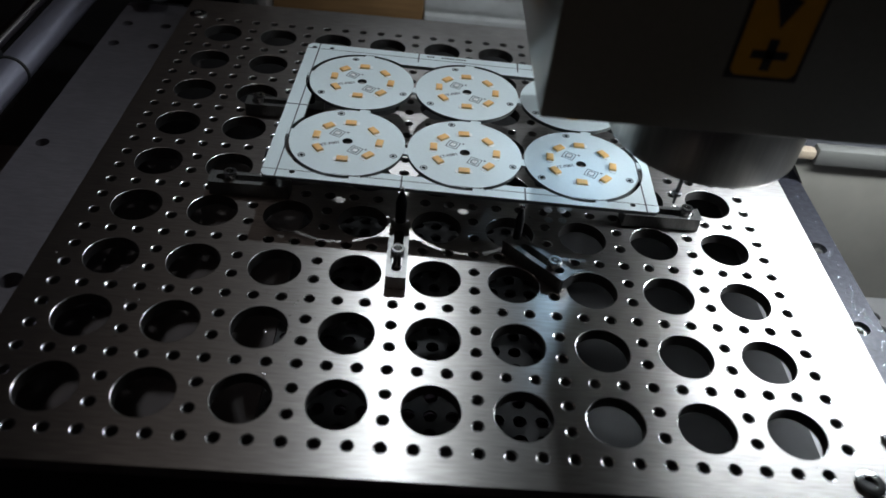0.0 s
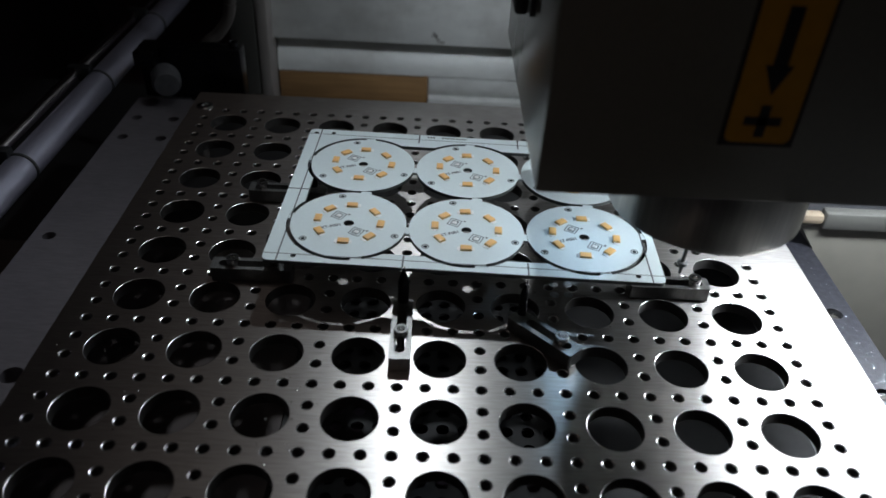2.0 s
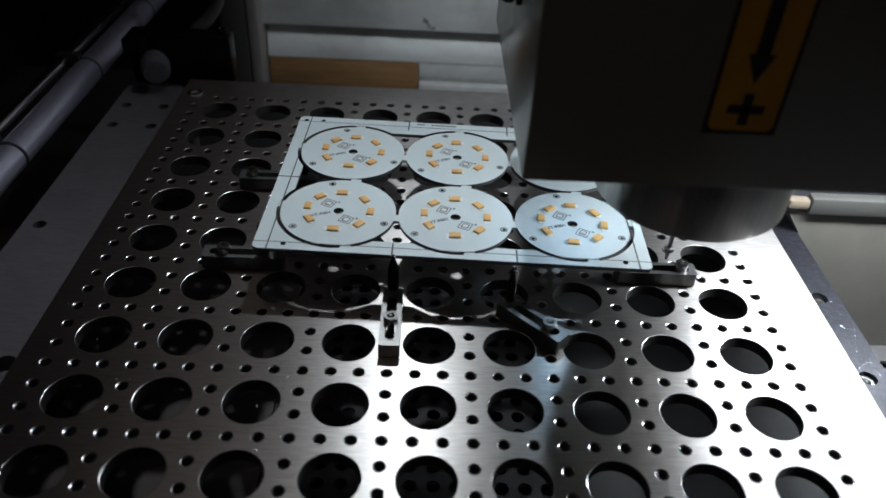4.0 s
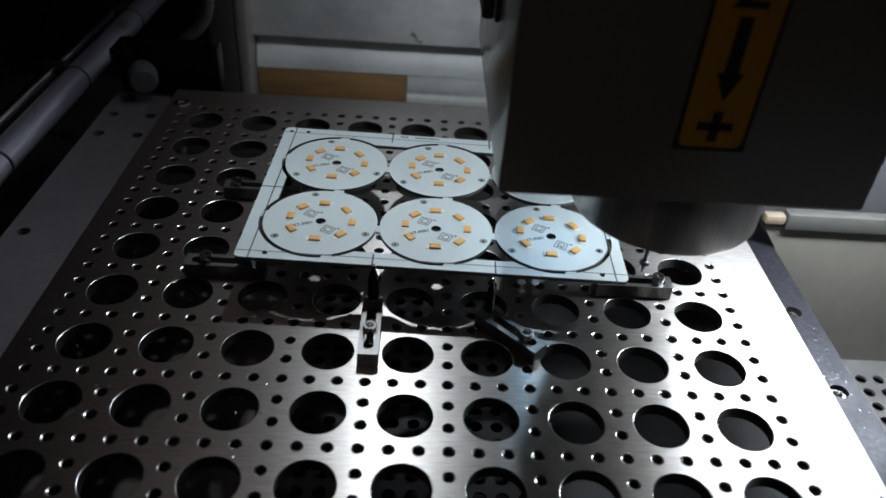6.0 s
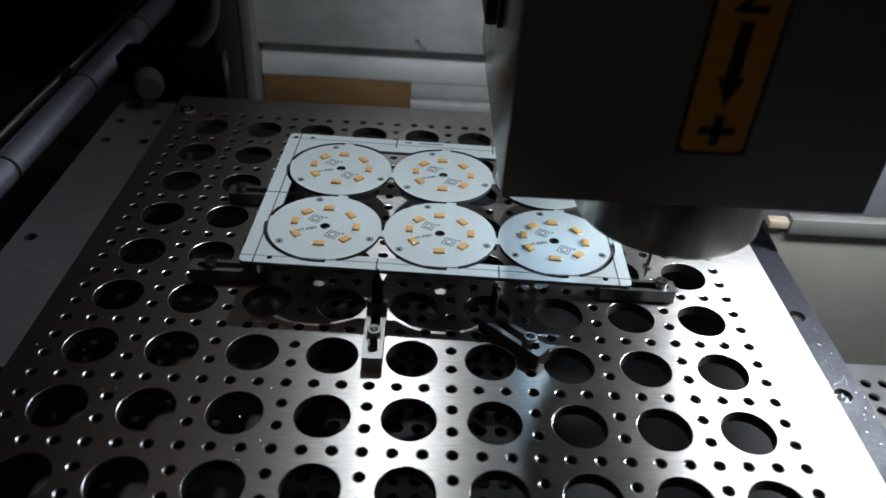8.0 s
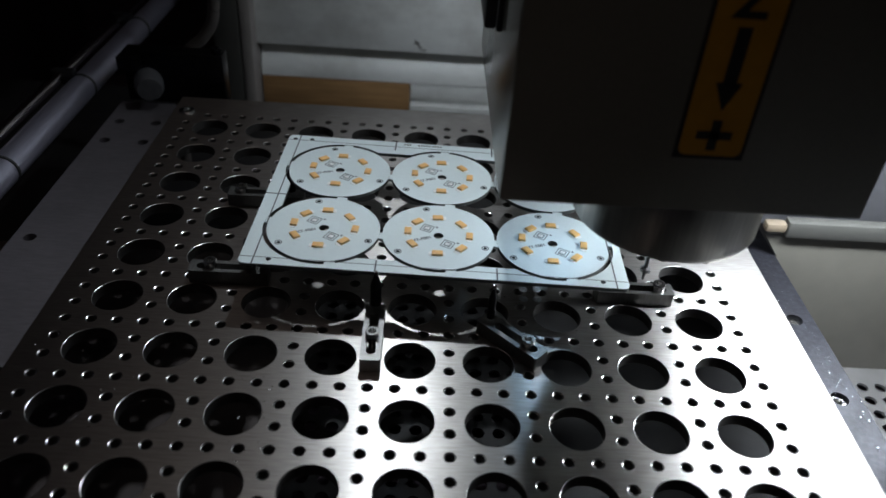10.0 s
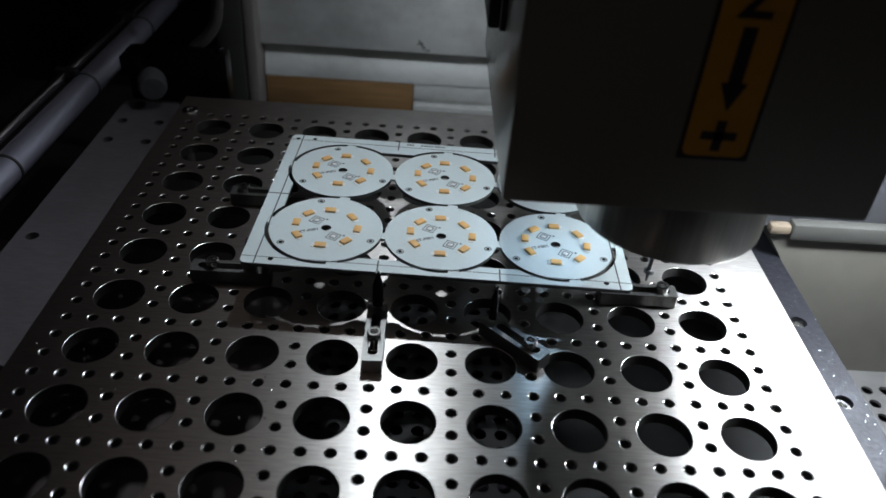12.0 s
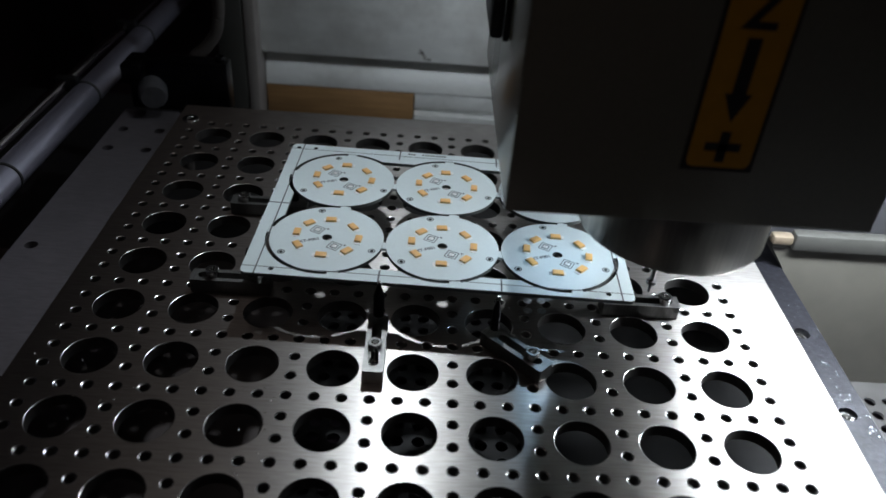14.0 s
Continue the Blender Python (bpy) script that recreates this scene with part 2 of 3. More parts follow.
def fixture_plate():
    bm = bmesh.new()
    cells = []
    big = set()
    corners = []
    for c in range(9):
        for r in range(9):
            cells.append(((c - 4) * 0.03, (r - 4) * 0.03, 0.02, 0.0097))
            for i in (0, 1):
                for j in (0, 1):
                    big.add((3 * c + 1 + i, 3 * r + 1 + j))
    for i in range(28):
        for j in range(28):
            if i in (0, 27) and j in (0, 27):
                corners.append((-0.135 + 0.01 * i, -0.135 + 0.01 * j))
            elif (i, j) not in big:
                cells.append((-0.135 + 0.01 * i, -0.135 + 0.01 * j, 0.01, 0.00180))
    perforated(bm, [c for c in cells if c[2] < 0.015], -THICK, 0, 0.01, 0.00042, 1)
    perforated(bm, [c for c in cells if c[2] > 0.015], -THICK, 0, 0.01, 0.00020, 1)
    # margins
    for x0, x1, y0, y1 in (*((x - 0.005, x + 0.005, y - 0.005, y + 0.005) for x, y in corners), (X0, -0.14, Y0, Y1), (0.14, X1, Y0, Y1), (-0.14, 0.14, Y0, -0.14), (-0.14, 0.14, 0.14, Y1)):
        vs = [bm.verts.new(p) for p in ((x0, y0, 0), (x1, y0, 0), (x1, y1, 0), (x0, y1, 0))]
        lo = [bm.verts.new((v.co.x, v.co.y, -THICK)) for v in vs]
        bm.faces.new(vs)
        bm.faces.new(lo)
    for a, b in (((X0, Y0), (X1, Y0)), ((X1, Y0), (X1, Y1)), ((X1, Y1), (X0, Y1)), ((X0, Y1), (X0, Y0))):
        bm.faces.new([bm.verts.new((*a, 0)), bm.verts.new((*b, 0)), bm.verts.new((*b, -THICK)), bm.verts.new((*a, -THICK))])
    me = bpy.data.meshes.new("fixture_plate")
    bmesh.ops.remove_doubles(bm, verts=bm.verts, dist=1e-6)
    bmesh.ops.recalc_face_normals(bm, faces=bm.faces)
    bm.to_mesh(me)
    bm.free()
    me.set_sharp_from_angle(angle=radians(17))
    me.materials.append(M_PLATE)
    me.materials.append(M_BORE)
    me.materials.append(M_CHAMFER)
    plate = new("fixture_plate", me)
    plate.matrix_basis = pose(0.0004, -0.0001, 0)
    return tagged(plate, "brushed metal fixture plate drilled with large and small holes", "fixture plate")


fixture_plate()


def cap_screw(name, r, h, parent=None, m=None, label="", material=None):
    bm = bmesh.new()
    s = r * 0.52
    lathe(bm, [(r * 0.55, -0.006), (r * 0.55, 0), (r * 0.97, 0), (r, 0.0003), (r, h - 0.0005), (r * 0.9, h), (s * 1.12, h), (s, h - 0.0004)], 28)
    # hexagon socket
    lathe(bm, [(s, h - 0.0004), (s * 0.98, h * 0.35), (0, h * 0.3)], 6, smooth=False)
    return part(name, bm, material or M_SCREW, parent, label, m)


def flush_screw(x, y, z, group):
    bm = bmesh.new()
    lathe(bm, [(0.0047, 0.0), (0.0046, 0.0007), (0.0040, 0.0010), (0.0022, 0.0010), (0.0020, 0.0002), (0, 0.0002)], 28)
    ob = part("countersunk_screw", bm, M_SCREW, None, "", pose(x, y, z))
    return tagged(ob, "bright countersunk socket screw set in the fixture plate", "screw", group)


for x, y in ((0.1375, -0.1373), (-0.1375, 0.1385), (0.1375, 0.1385), (-0.1375, -0.1373), (0.1532, -0.1205)):
    flush_screw(x, y, 0.0002, "plate screws")

# ---- side rails ----
bm = bmesh.new()
holes = [ring_points(x, y, 0.0030, 20) for x, y in ((-0.1795, 0.141), (-0.1580, 0.141), (-0.1795, 0.1168), (-0.1580, 0.1168), (-0.1790, 0.0200))]
holes.append(ring_points(-0.1555, -0.0670, 0.0042, 24))
sheet(bm, [[(-0.1870, -0.156), (X0 - 0.0005, -0.156), (X0 - 0.0005, 0.168), (-0.1870, 0.168)]] + holes, -0.022, -0.0102)
tagged(part("side_rail_left", bm, M_RAIL), "dull grey aluminium side rail with counterbored holes", "rail", kind="structure")
bm = bmesh.new()
sunk = [ring_points(0.1730, y, 0.0036, 24) for y in (-0.1080, -0.0580, -0.0100)]
sheet(bm, [[(X1 + 0.0010, -0.156), (0.1820, -0.156), (0.1820, 0.100), (0.1738, 0.100), (0.1738, 0.168), (X1 + 0.0010, 0.168)]] + sunk, -0.030, -0.012)
tagged(part("side_rail_right", bm, M_RIM), "dark oily steel side rail with bolt heads and chips", "rail", kind="structure")
for y in (-0.1080, -0.0580, -0.0100):
    bm = bmesh.new()
    lathe(bm, [(0.0034, -0.0040), (0.0034, 0.0004), (0.0030, 0.0008), (0.0018, 0.0008), (0.0016, -0.0010), (0, -0.0010)], 24)
    ob = part("rail_screw", bm, M_SCREW, None, "", pose(0.1730, y, -0.0145))
    tagged(ob, "steel socket screw sunk in a hole of the side rail", "screw", "side rail screws")

# Added black sheet, stands for the dark below the plate's front edge.
bm = bmesh.new()
box(bm, X0 + 0.0010, X1 - 0.0010, Y0 + 0.0008, Y0 + 0.0060, -0.0900, -THICK - 0.0002, 0.0004)
tagged(part("front_shade_sheet", bm, M_DARK), "black sheet added for the shade under the plate's front edge", "apron", kind="structure")

# ---- lower tray and enclosure ----
TRAY, SHEET = -0.080, -0.0865
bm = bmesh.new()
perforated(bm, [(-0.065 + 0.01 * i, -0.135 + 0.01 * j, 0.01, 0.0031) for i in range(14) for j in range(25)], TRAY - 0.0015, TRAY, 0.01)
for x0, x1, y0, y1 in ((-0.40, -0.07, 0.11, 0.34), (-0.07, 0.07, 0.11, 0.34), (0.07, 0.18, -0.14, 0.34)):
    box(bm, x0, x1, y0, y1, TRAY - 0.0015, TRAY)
tagged(part("tray_floor", bm, M_TRAY_SHADED), "perforated sheet metal chip tray, darkened for the shade under the table", "tray", kind="structure")
bm = bmesh.new()
perforated(bm, [(0.190 + 0.01 * i, -0.205 + 0.01 * j, 0.01, 0.0030) for i in range(22) for j in range(24)], SHEET - 0.0015, SHEET, 0.01)
for x0, x1, y0, y1 in ((0.1805, 0.185, -0.5, 0.30), (0.185, 0.405, -0.5, -0.21), (0.185, 0.405, 0.030, 0.30), (0.405, 0.75, -0.5, 0.30)):
    box(bm, x0, x1, y0, y1, SHEET - 0.0015, SHEET)
tagged(part("perforated_sheet", bm, M_TRAY_LIT), "perforated sheet beside the table, the tray metal in its lit tone", "sheet", kind="structure")
# Added sheet that carries those lit patches; the tray itself is perforated.
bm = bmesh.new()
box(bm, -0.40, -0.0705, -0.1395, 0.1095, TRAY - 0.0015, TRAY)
tagged(part("lit_patch_sheet", bm, M_COVER), "plain brown sheet added on the tray for the lit patches under the left holes", "tray", kind="structure")
bm = bmesh.new()
box(bm, -0.46, 0.81, -1.21, 0.73, -0.25, -0.24)
tagged(part("floor", bm, M_ROOM), "dark floor under the machine", "floor", kind="structure")
bm = bmesh.new()
edge = [(0.1826, SHEET), (0.75, SHEET), (0.75, 0.0005), (0.1732, 0.0005), (0.1826, -0.0119)]
front, back = ([bm.verts.new((x, y, z)) for x, z in edge] for y in (0.0400, 0.0415))
bm.faces.new(front)
bm.faces.new(back[::-1])
for i in range(5):
    bm.faces.new((front[i - 1], back[i - 1], back[i], front[i]))
bmesh.ops.recalc_face_normals(bm, faces=bm.faces)
tagged(part("wall_panel", bm, M_PANEL), "grey painted sheet metal inner panel", "panel", kind="structure")
rear = bmesh.new()
box(rear, -0.163, 0.80, 0.3165, 0.345, -0.0255, 0.60, 0.002)
box(rear, -0.163, 0.80, 0.3455, 0.355, -0.2, -0.026)
cove = [(0.3450, -0.0535), (0.3215, -0.0535), (0.3210, -0.0530), (0.3210, -0.0495)]
cove += [(0.3210 + 0.0235 * (1 - math.cos(radians(9 * i))), -0.0495 + 0.0215 * math.sin(radians(9 * i))) for i in range(1, 10)] + [(0.3450, -0.0262)]
ends = [[rear.verts.new((x, y, z)) for y, z in cove] for x in (-0.133, 0.80)]
for i in range(len(cove)):
    j = (i + 1) % len(cove)
    rear.faces.new((ends[0][i], ends[0][j], ends[1][j], ends[1][i])).smooth = 2 < i < 12
rear.faces.new(ends[0])
rear.faces.new(ends[1])
wall_rear = tagged(part("wall_rear", rear, M_WALL), "white painted rear wall of the machine with a horizontal ledge", "wall", kind="structure")
rnd = random.Random(8)
bm = bmesh.new()
for i in range(22):
    k = rnd.random()
    at = pose(-0.0085 + 0.0085 * k + rnd.gauss(0, 0.0006), 0.3163, -0.0157 - 0.0085 * k + rnd.gauss(0, 0.0008), 90, 0, 0) @ Matrix.Rotation(rnd.uniform(0, 3), 4, "Z")
    bmesh.ops.create_circle(bm, cap_ends=True, segments=7, radius=rnd.uniform(0.0004, 0.0013), matrix=at @ Matrix.Diagonal((1.6, 0.6, 1, 1)))
part("scuff_mark", bm, M_GRIME, wall_rear, "dark scuff on the white paint")
bm = bmesh.new()
box(bm, -0.1330, -0.0114, 0.3215, 0.3300, -0.0795, -0.0540, 0.001)
tagged(part("wooden_board", bm, M_WOOD, None, "", None), "brown wooden board standing against the rear wall", "board")
bm = bmesh.new()
box(bm, -0.0108, 0.30, 0.3220, 0.3300, -0.0668, -0.0540, 0.001)
box(bm, -0.0108, 0.30, 0.3180, 0.3300, -0.0795, -0.0712, 0.001)
box(bm, -0.0108, 0.30, 0.3260, 0.3300, -0.0712, -0.0668)
tagged(part("grooved_strip", bm, M_WALL), "white painted grooved strip along the rear wall", "strip")
bm = bmesh.new()
box(bm, -0.1430, -0.1340, 0.300, 0.3300, TRAY, 0.40, 0.002)
tagged(part("wall_post", bm, M_POST), "grey painted upright post at the rear wall", "post", kind="structure")
bm = bmesh.new()
box(bm, -0.164, -0.1435, 0.300, 0.3115, TRAY, 0.40, 0.002)
tagged(part("wall_post", bm, M_TUBE), "dark grey upright post at the rear wall", "post", kind="structure")
# Walls added behind the dark surroundings to close them in.
room = bmesh.new()
box(room, -0.46, -0.45, -1.2, 0.72, -0.24, 1.0)
box(room, 0.80, 0.81, -1.2, 0.72, -0.24, 1.0)
box(room, -0.46, 0.81, 0.72, 0.73, -0.24, 1.0)
box(room, -0.46, 0.81, -1.21, -1.2, -0.24, 1.0)
tagged(part("wall_outer", room, M_ROOM), "dark walls added round the machine, lifted in tone for lens haze", "wall", kind="structure")
bm = bmesh.new()
box(bm, -0.46, 0.81, -1.21, 0.73, 1.0, 1.01)
tagged(part("ceiling", bm, M_ROOM), "dark ceiling over the machine", "ceiling", kind="structure")

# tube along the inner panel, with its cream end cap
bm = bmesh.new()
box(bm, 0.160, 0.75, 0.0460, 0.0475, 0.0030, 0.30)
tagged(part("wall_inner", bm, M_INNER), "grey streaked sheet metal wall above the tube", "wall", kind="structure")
tube = empty("guard_tube", pose(0.1775, 0.0375, 0.0090), "dark grey square tube with a cream plastic end cap", "tube")
bm = bmesh.new()
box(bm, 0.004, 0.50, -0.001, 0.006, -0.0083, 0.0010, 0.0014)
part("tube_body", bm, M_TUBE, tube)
bm = bmesh.new()
box(bm, -0.0066, 0.0040, -0.0006, 0.0054, -0.0058, -0.0006, 0.0016)
part("end_cap", bm, M_CREAM, tube, "cream plastic end cap")

# ---- shafts at the left ----
shaft = empty("guide_shaft", pose(-0.2042, 0.0, 0.0030), "grey round guide shaft with dark clamp rings", "guide shaft")
bm = bmesh.new()
lathe(bm, [(0.0, -0.34), (0.0076, -0.34), (0.0076, 0.715), (0.0, 0.715)], 40, pose(0, 0, 0, -90))
part("shaft_body", bm, M_ROD, shaft)
for y in (-0.044, 0.056, 0.157, 0.258, 0.359):
    bm = bmesh.new()
    lathe(bm, [(0.0077, -0.0010), (0.0083, -0.0006), (0.0083, 0.0006), (0.0077, 0.0010)], 40, pose(0, y, 0, -90))
    part("clamp_ring", bm, M_RUBBER, shaft)
chrome = empty("chrome_shaft", pose(-0.2160, 0.0, 0.0095), "thin bright chrome rod beside the guide shaft", "rod")
bm = bmesh.new()
lathe(bm, [(0.0, -0.34), (0.0035, -0.34), (0.0035, 0.715), (0.0, 0.715)], 24, pose(0, 0, 0, -90))
part("rod_body", bm, M_CHROME, chrome)
for y in (-0.044, 0.056, 0.157, 0.258, 0.359):
    bm = bmesh.new()
    box(bm, -0.0045, 0.009, y - 0.003, y + 0.003, -0.0045, 0.0042, 0.001)
    part("rod_clip", bm, M_DARK, chrome)

stop = empty("end_stop", pose(-0.1490, 0.166, -0.0065), "black end-stop bracket with a round rubber bumper", "bracket")
bm = bmesh.new()
box(bm, -0.034, 0.0265, 0.004, 0.016, -0.0035, 0.0285, 0.001)
box(bm, -0.034, -0.022, -0.006, 0.004, 0.020, 0.0285, 0.001)
part("bracket_body", bm, M_PIN, stop)
bm = bmesh.new()
lathe(bm, [(0, 0.0), (0.0075, 0.0), (0.0085, 0.0015), (0.0085, 0.012), (0.007, 0.0155), (0, 0.016)], 28, pose(-0.0205, 0.005, 0.0105, 90, 0, 20))
part("bumper", bm, mat("grey_rubber", (0.07, 0.07, 0.076), 0.5, 0.0, 0.15, 200), stop, "grey rubber bumper")
cap_screw("bracket_screw", 0.003, 0.003, stop, pose(0.0215, 0.010, 0.0285), material=M_PIN)

# corrugated hose that rises behind the bracket
hose = bmesh.new()
way = [Vector(p) for p in ((-0.169, 0.211, -0.100), (-0.168, 0.212, -0.0795), (-0.167, 0.214, -0.035), (-0.158, 0.215, 0.003), (-0.146, 0.215, 0.016),
                           (-0.138, 0.215, 0.030), (-0.136, 0.216, 0.060), (-0.140, 0.220, 0.120), (-0.142, 0.222, 0.140))]


def along(u):
    i = min(int(u), len(way) - 4)
    a, b, c, d = way[i:i + 4]
    u -= i
    return 0.5 * (2 * b + (c - a) * u + (2 * a - 5 * b + 4 * c - d) * u * u + (3 * b - a - 3 * c + d) * u ** 3)


last = None
for k in range(121):
    here, ahead = along(k / 120 * (len(way) - 3)), along((k + 0.5) / 120 * (len(way) - 3))
    turn = (ahead - here).to_track_quat("Z", "Y").to_matrix().to_4x4()
    r = 0.0036 + 0.0003 * (k % 2)
    ring = [hose.verts.new(Matrix.Translation(here) @ turn @ Vector((r * math.cos(a * math.pi / 8), r * math.sin(a * math.pi / 8), 0))) for a in range(16)]
    if last:
        for a in range(16):
            hose.faces.new((last[a], last[(a + 1) % 16], ring[(a + 1) % 16], ring[a]))
    last = ring
tagged(part("corrugated_hose", hose, M_HOSE), "grey corrugated cable hose rising behind the black bracket", "hose")

# ---- clamps that carry the board ----
BOARD_TOP, BOARD_LOW = 0.0225, 0.0209


def clamp(x, y, turn, back, reach, pin=None, group="board clamps", label="", tip=True, slim=1.0):
    """A slotted bar on the plate: screw at its origin, bar from -back to reach along its own y, slotted along its middle."""
    root = empty("slotted_clamp", pose(x, y, 0.0002, 0, 0, turn), label or "dark steel slotted clamp bar screwed to the plate", "clamp", group)
    bm = bmesh.new()
    w, hgt, c = 0.0039, 0.0062, 0.0005
    out = [(-w + c, -back), (w - c, -back), (w, -back + c), (w, reach - c), (w - c, reach), (-w + c, reach), (-w, reach - c), (-w, -back + c)]

    def slot(r, y0, y1):
        return ring_points(0, y1 - r, r, 9, 0, 180, False) + ring_points(0, y0 + r, r, 9, 180, 360, False)

    sheet(bm, [out, slot(0.0019, -back + 0.0028, reach - 0.0065)], 0, hgt)
    part("bar", bm, M_BAR, root)
    cap_screw("clamp_screw", 0.0027, 0.0032, root, pose(0, 0, hgt))
    if pin is not None:
        px, py = pin
        bm = bmesh.new()
        if tip:
            prof = [(r * slim, z) for r, z in [(0, 0.008), (0.0022, 0.008), (0.0022, 0.0008 + 0.0165), (0.0019, 0.0185), (0.0010, 0.0214), (0.0008, 0.0222), (0, 0.0222)]]
        else:
            prof = [(0, 0.008), (0.0021, 0.008), (0.0021, 0.0185), (0.0015, BOARD_LOW - 0.0003), (0, BOARD_LOW - 0.0003)]
        lathe(bm, prof, 24, pose(px, py, 0))
        post = part("pin", bm, M_PIN, root, "black tapered locating pin")
        if tip:
            bm = bmesh.new()
            lathe(bm, [(0, 0.0220), (0.0006, 0.0223), (0.0010, 0.0232), (0.0006, 0.0241), (0, 0.0244)], 16, pose(px, py, 0))
            part("pin_tip", bm, M_TIP, post, "bright rounded pin tip")
    return root


FRONT = "slotted steel clamp bar with a tapered pin at the board"
SIDE = "slotted steel clamp bar reaching under the raised circuit board"
clamp(-0.0143, -0.0550, 0, 0.0125, 0.0202, (0.0, 0.0178), label=FRONT)
clamp(0.0450, -0.0552, 46, 0.0074, 0.0227, (0.0, 0.0190), label="slotted steel clamp bar set at a slant beside the board", slim=0.75)
clamp(-0.0848, -0.0160, -90, 0.0088, 0.0240, (0.0, 0.0165), label=SIDE, tip=False)
clamp(-0.0848, 0.0442, -90, 0.0062, 0.0300, (0.0, 0.0240), label=SIDE, tip=False)
clamp(0.1047, -0.0163, 90, 0.0064, 0.0265, (0.0, 0.0220), label=SIDE, tip=False)

# ---- board with six round lamp circuits ----
PITCH_U, PITCH_V, RAD, SLOT = 0.0480, 0.0484, 0.0235, 0.0017
U0, U1, V0, V1 = -0.0776, 0.0762, -0.0518, 0.0562
panel = empty("circuit_board_panel", pose(0.0104, 0.0158, BOARD_LOW, 0, 0, -1.7), "white aluminium circuit board panel holding six round lamp boards", "circuit board")
ZT = BOARD_TOP - BOARD_LOW


def board_frame():
    bm = bmesh.new()
    r = RAD + SLOT
    cu, cv = PITCH_U, PITCH_V / 2
    us, vs = 0.0205, 0.0195
    a = math.degrees(math.acos(us / r))
    b = math.degrees(math.asin(vs / r))
    inner = []
    inner += ring_points(-cu, -cv, r, 40, 180 - a, 360 - b, False)
    inner += ring_points(0, -cv, r, 20, 180 + b, 360 - b, False)
    inner += ring_points(cu, -cv, r, 40, 180 + b, 360 + a, False)
    inner += ring_points(cu, cv, r, 40, -a, 180 - b, False)
    inner += ring_points(0, cv, r, 20, b, 180 - b, False)
    inner += ring_points(-cu, cv, r, 40, b, 180 + a, False)
    c = 0.0025
    outer = ring_points(U0 + c, V0 + c, c, 5, 180, 270, False) + ring_points(U1 - c, V0 + c, c, 5, 270, 360, False) \
        + ring_points(U1 - c, V1 - c, c, 5, 0, 90, False) + ring_points(U0 + c, V1 - c, c, 5, 90, 180, False)
    holes = [ring_points(x, y, 0.0011, 12) for x, y in ((-0.066, V0 + 0.0035), (0.066, V0 + 0.0035), (-0.066, V1 - 0.0035), (-0.0742, V1 - 0.004), (0.066, V1 - 0.0035))]
    sheet(bm, [outer, inner] + holes, 0, ZT, 0, 1)
    return part("frame", bm, [M_MASK, M_CORE], panel)


board_frame()


def strip(bm, x0, y0, x1, y1, w, z, h=0.00006):
    d = Vector((x1 - x0, y1 - y0, 0))
    n = Vector((-d.y, d.x, 0)).normalized() * w / 2
    p = [Vector((x0, y0, z)) - n, Vector((x1, y1, z)) - n, Vector((x1, y1, z)) + n, Vector((x0, y0, z)) + n]
    lo = [bm.verts.new(q) for q in p]
    hi = [bm.verts.new(q + Vector((0, 0, h))) for q in p]
    bm.faces.new(hi)
    for i in range(4):
        bm.faces.new((lo[i], lo[(i + 1) % 4], hi[(i + 1) % 4], hi[i]))


# score lines on the frame
def score(x0, y0, x1, y1, w):
    bm = bmesh.new()
    strip(bm, x0, y0, x1, y1, w, ZT)
    part("score_line", bm, M_INK, panel)


for u in (U0 + 0.0056, U1 - 0.0050):
    score(u, V0, u, V1, 0.0005)
for v in (V0 + 0.0045, V1 - 0.0050):
    score(U0, v, U1, v, 0.0003)
for u in (-PITCH_U / 2, PITCH_U / 2):
    score(u, V0, u, V0 + 0.0075, 0.0006)
    score(u, V1, u, V1 - 0.0085, 0.0006)
score(U0, 0, U0 + 0.009, 0, 0.0006)

bm = bmesh.new()
for x, y, n in ((-0.020, V1 - 0.0022, 3), (-0.013, V1 - 0.0022, 5), (-0.006, V1 - 0.0022, 4)):
    for i in range(n):
        strip(bm, x + i * 0.0013, y, x + i * 0.0013 + 0.0009, y, 0.0012, ZT)
part("printed_mark", bm, M_INK, panel, "small unreadable dark print")


def lettering(text, size, m, material, parent, depth=0.0001, bold=0.035):
    cu = bpy.data.curves.new("lettering", "FONT")
    cu.body, cu.size, cu.extrude, cu.align_x = text, size, depth, "CENTER"
    cu.offset = size * bold
    tmp = bpy.data.objects.new("lettering", cu)
    scene.collection.objects.link(tmp)
    dg = bpy.context.evaluated_depsgraph_get()
    me = bpy.data.meshes.new_from_object(tmp.evaluated_get(dg))
    bpy.data.objects.remove(tmp)
    me.materials.clear()
    me.materials.append(material)
    ob = new("lettering", me)
    ob.parent, ob.matrix_basis = parent, m
    return ob


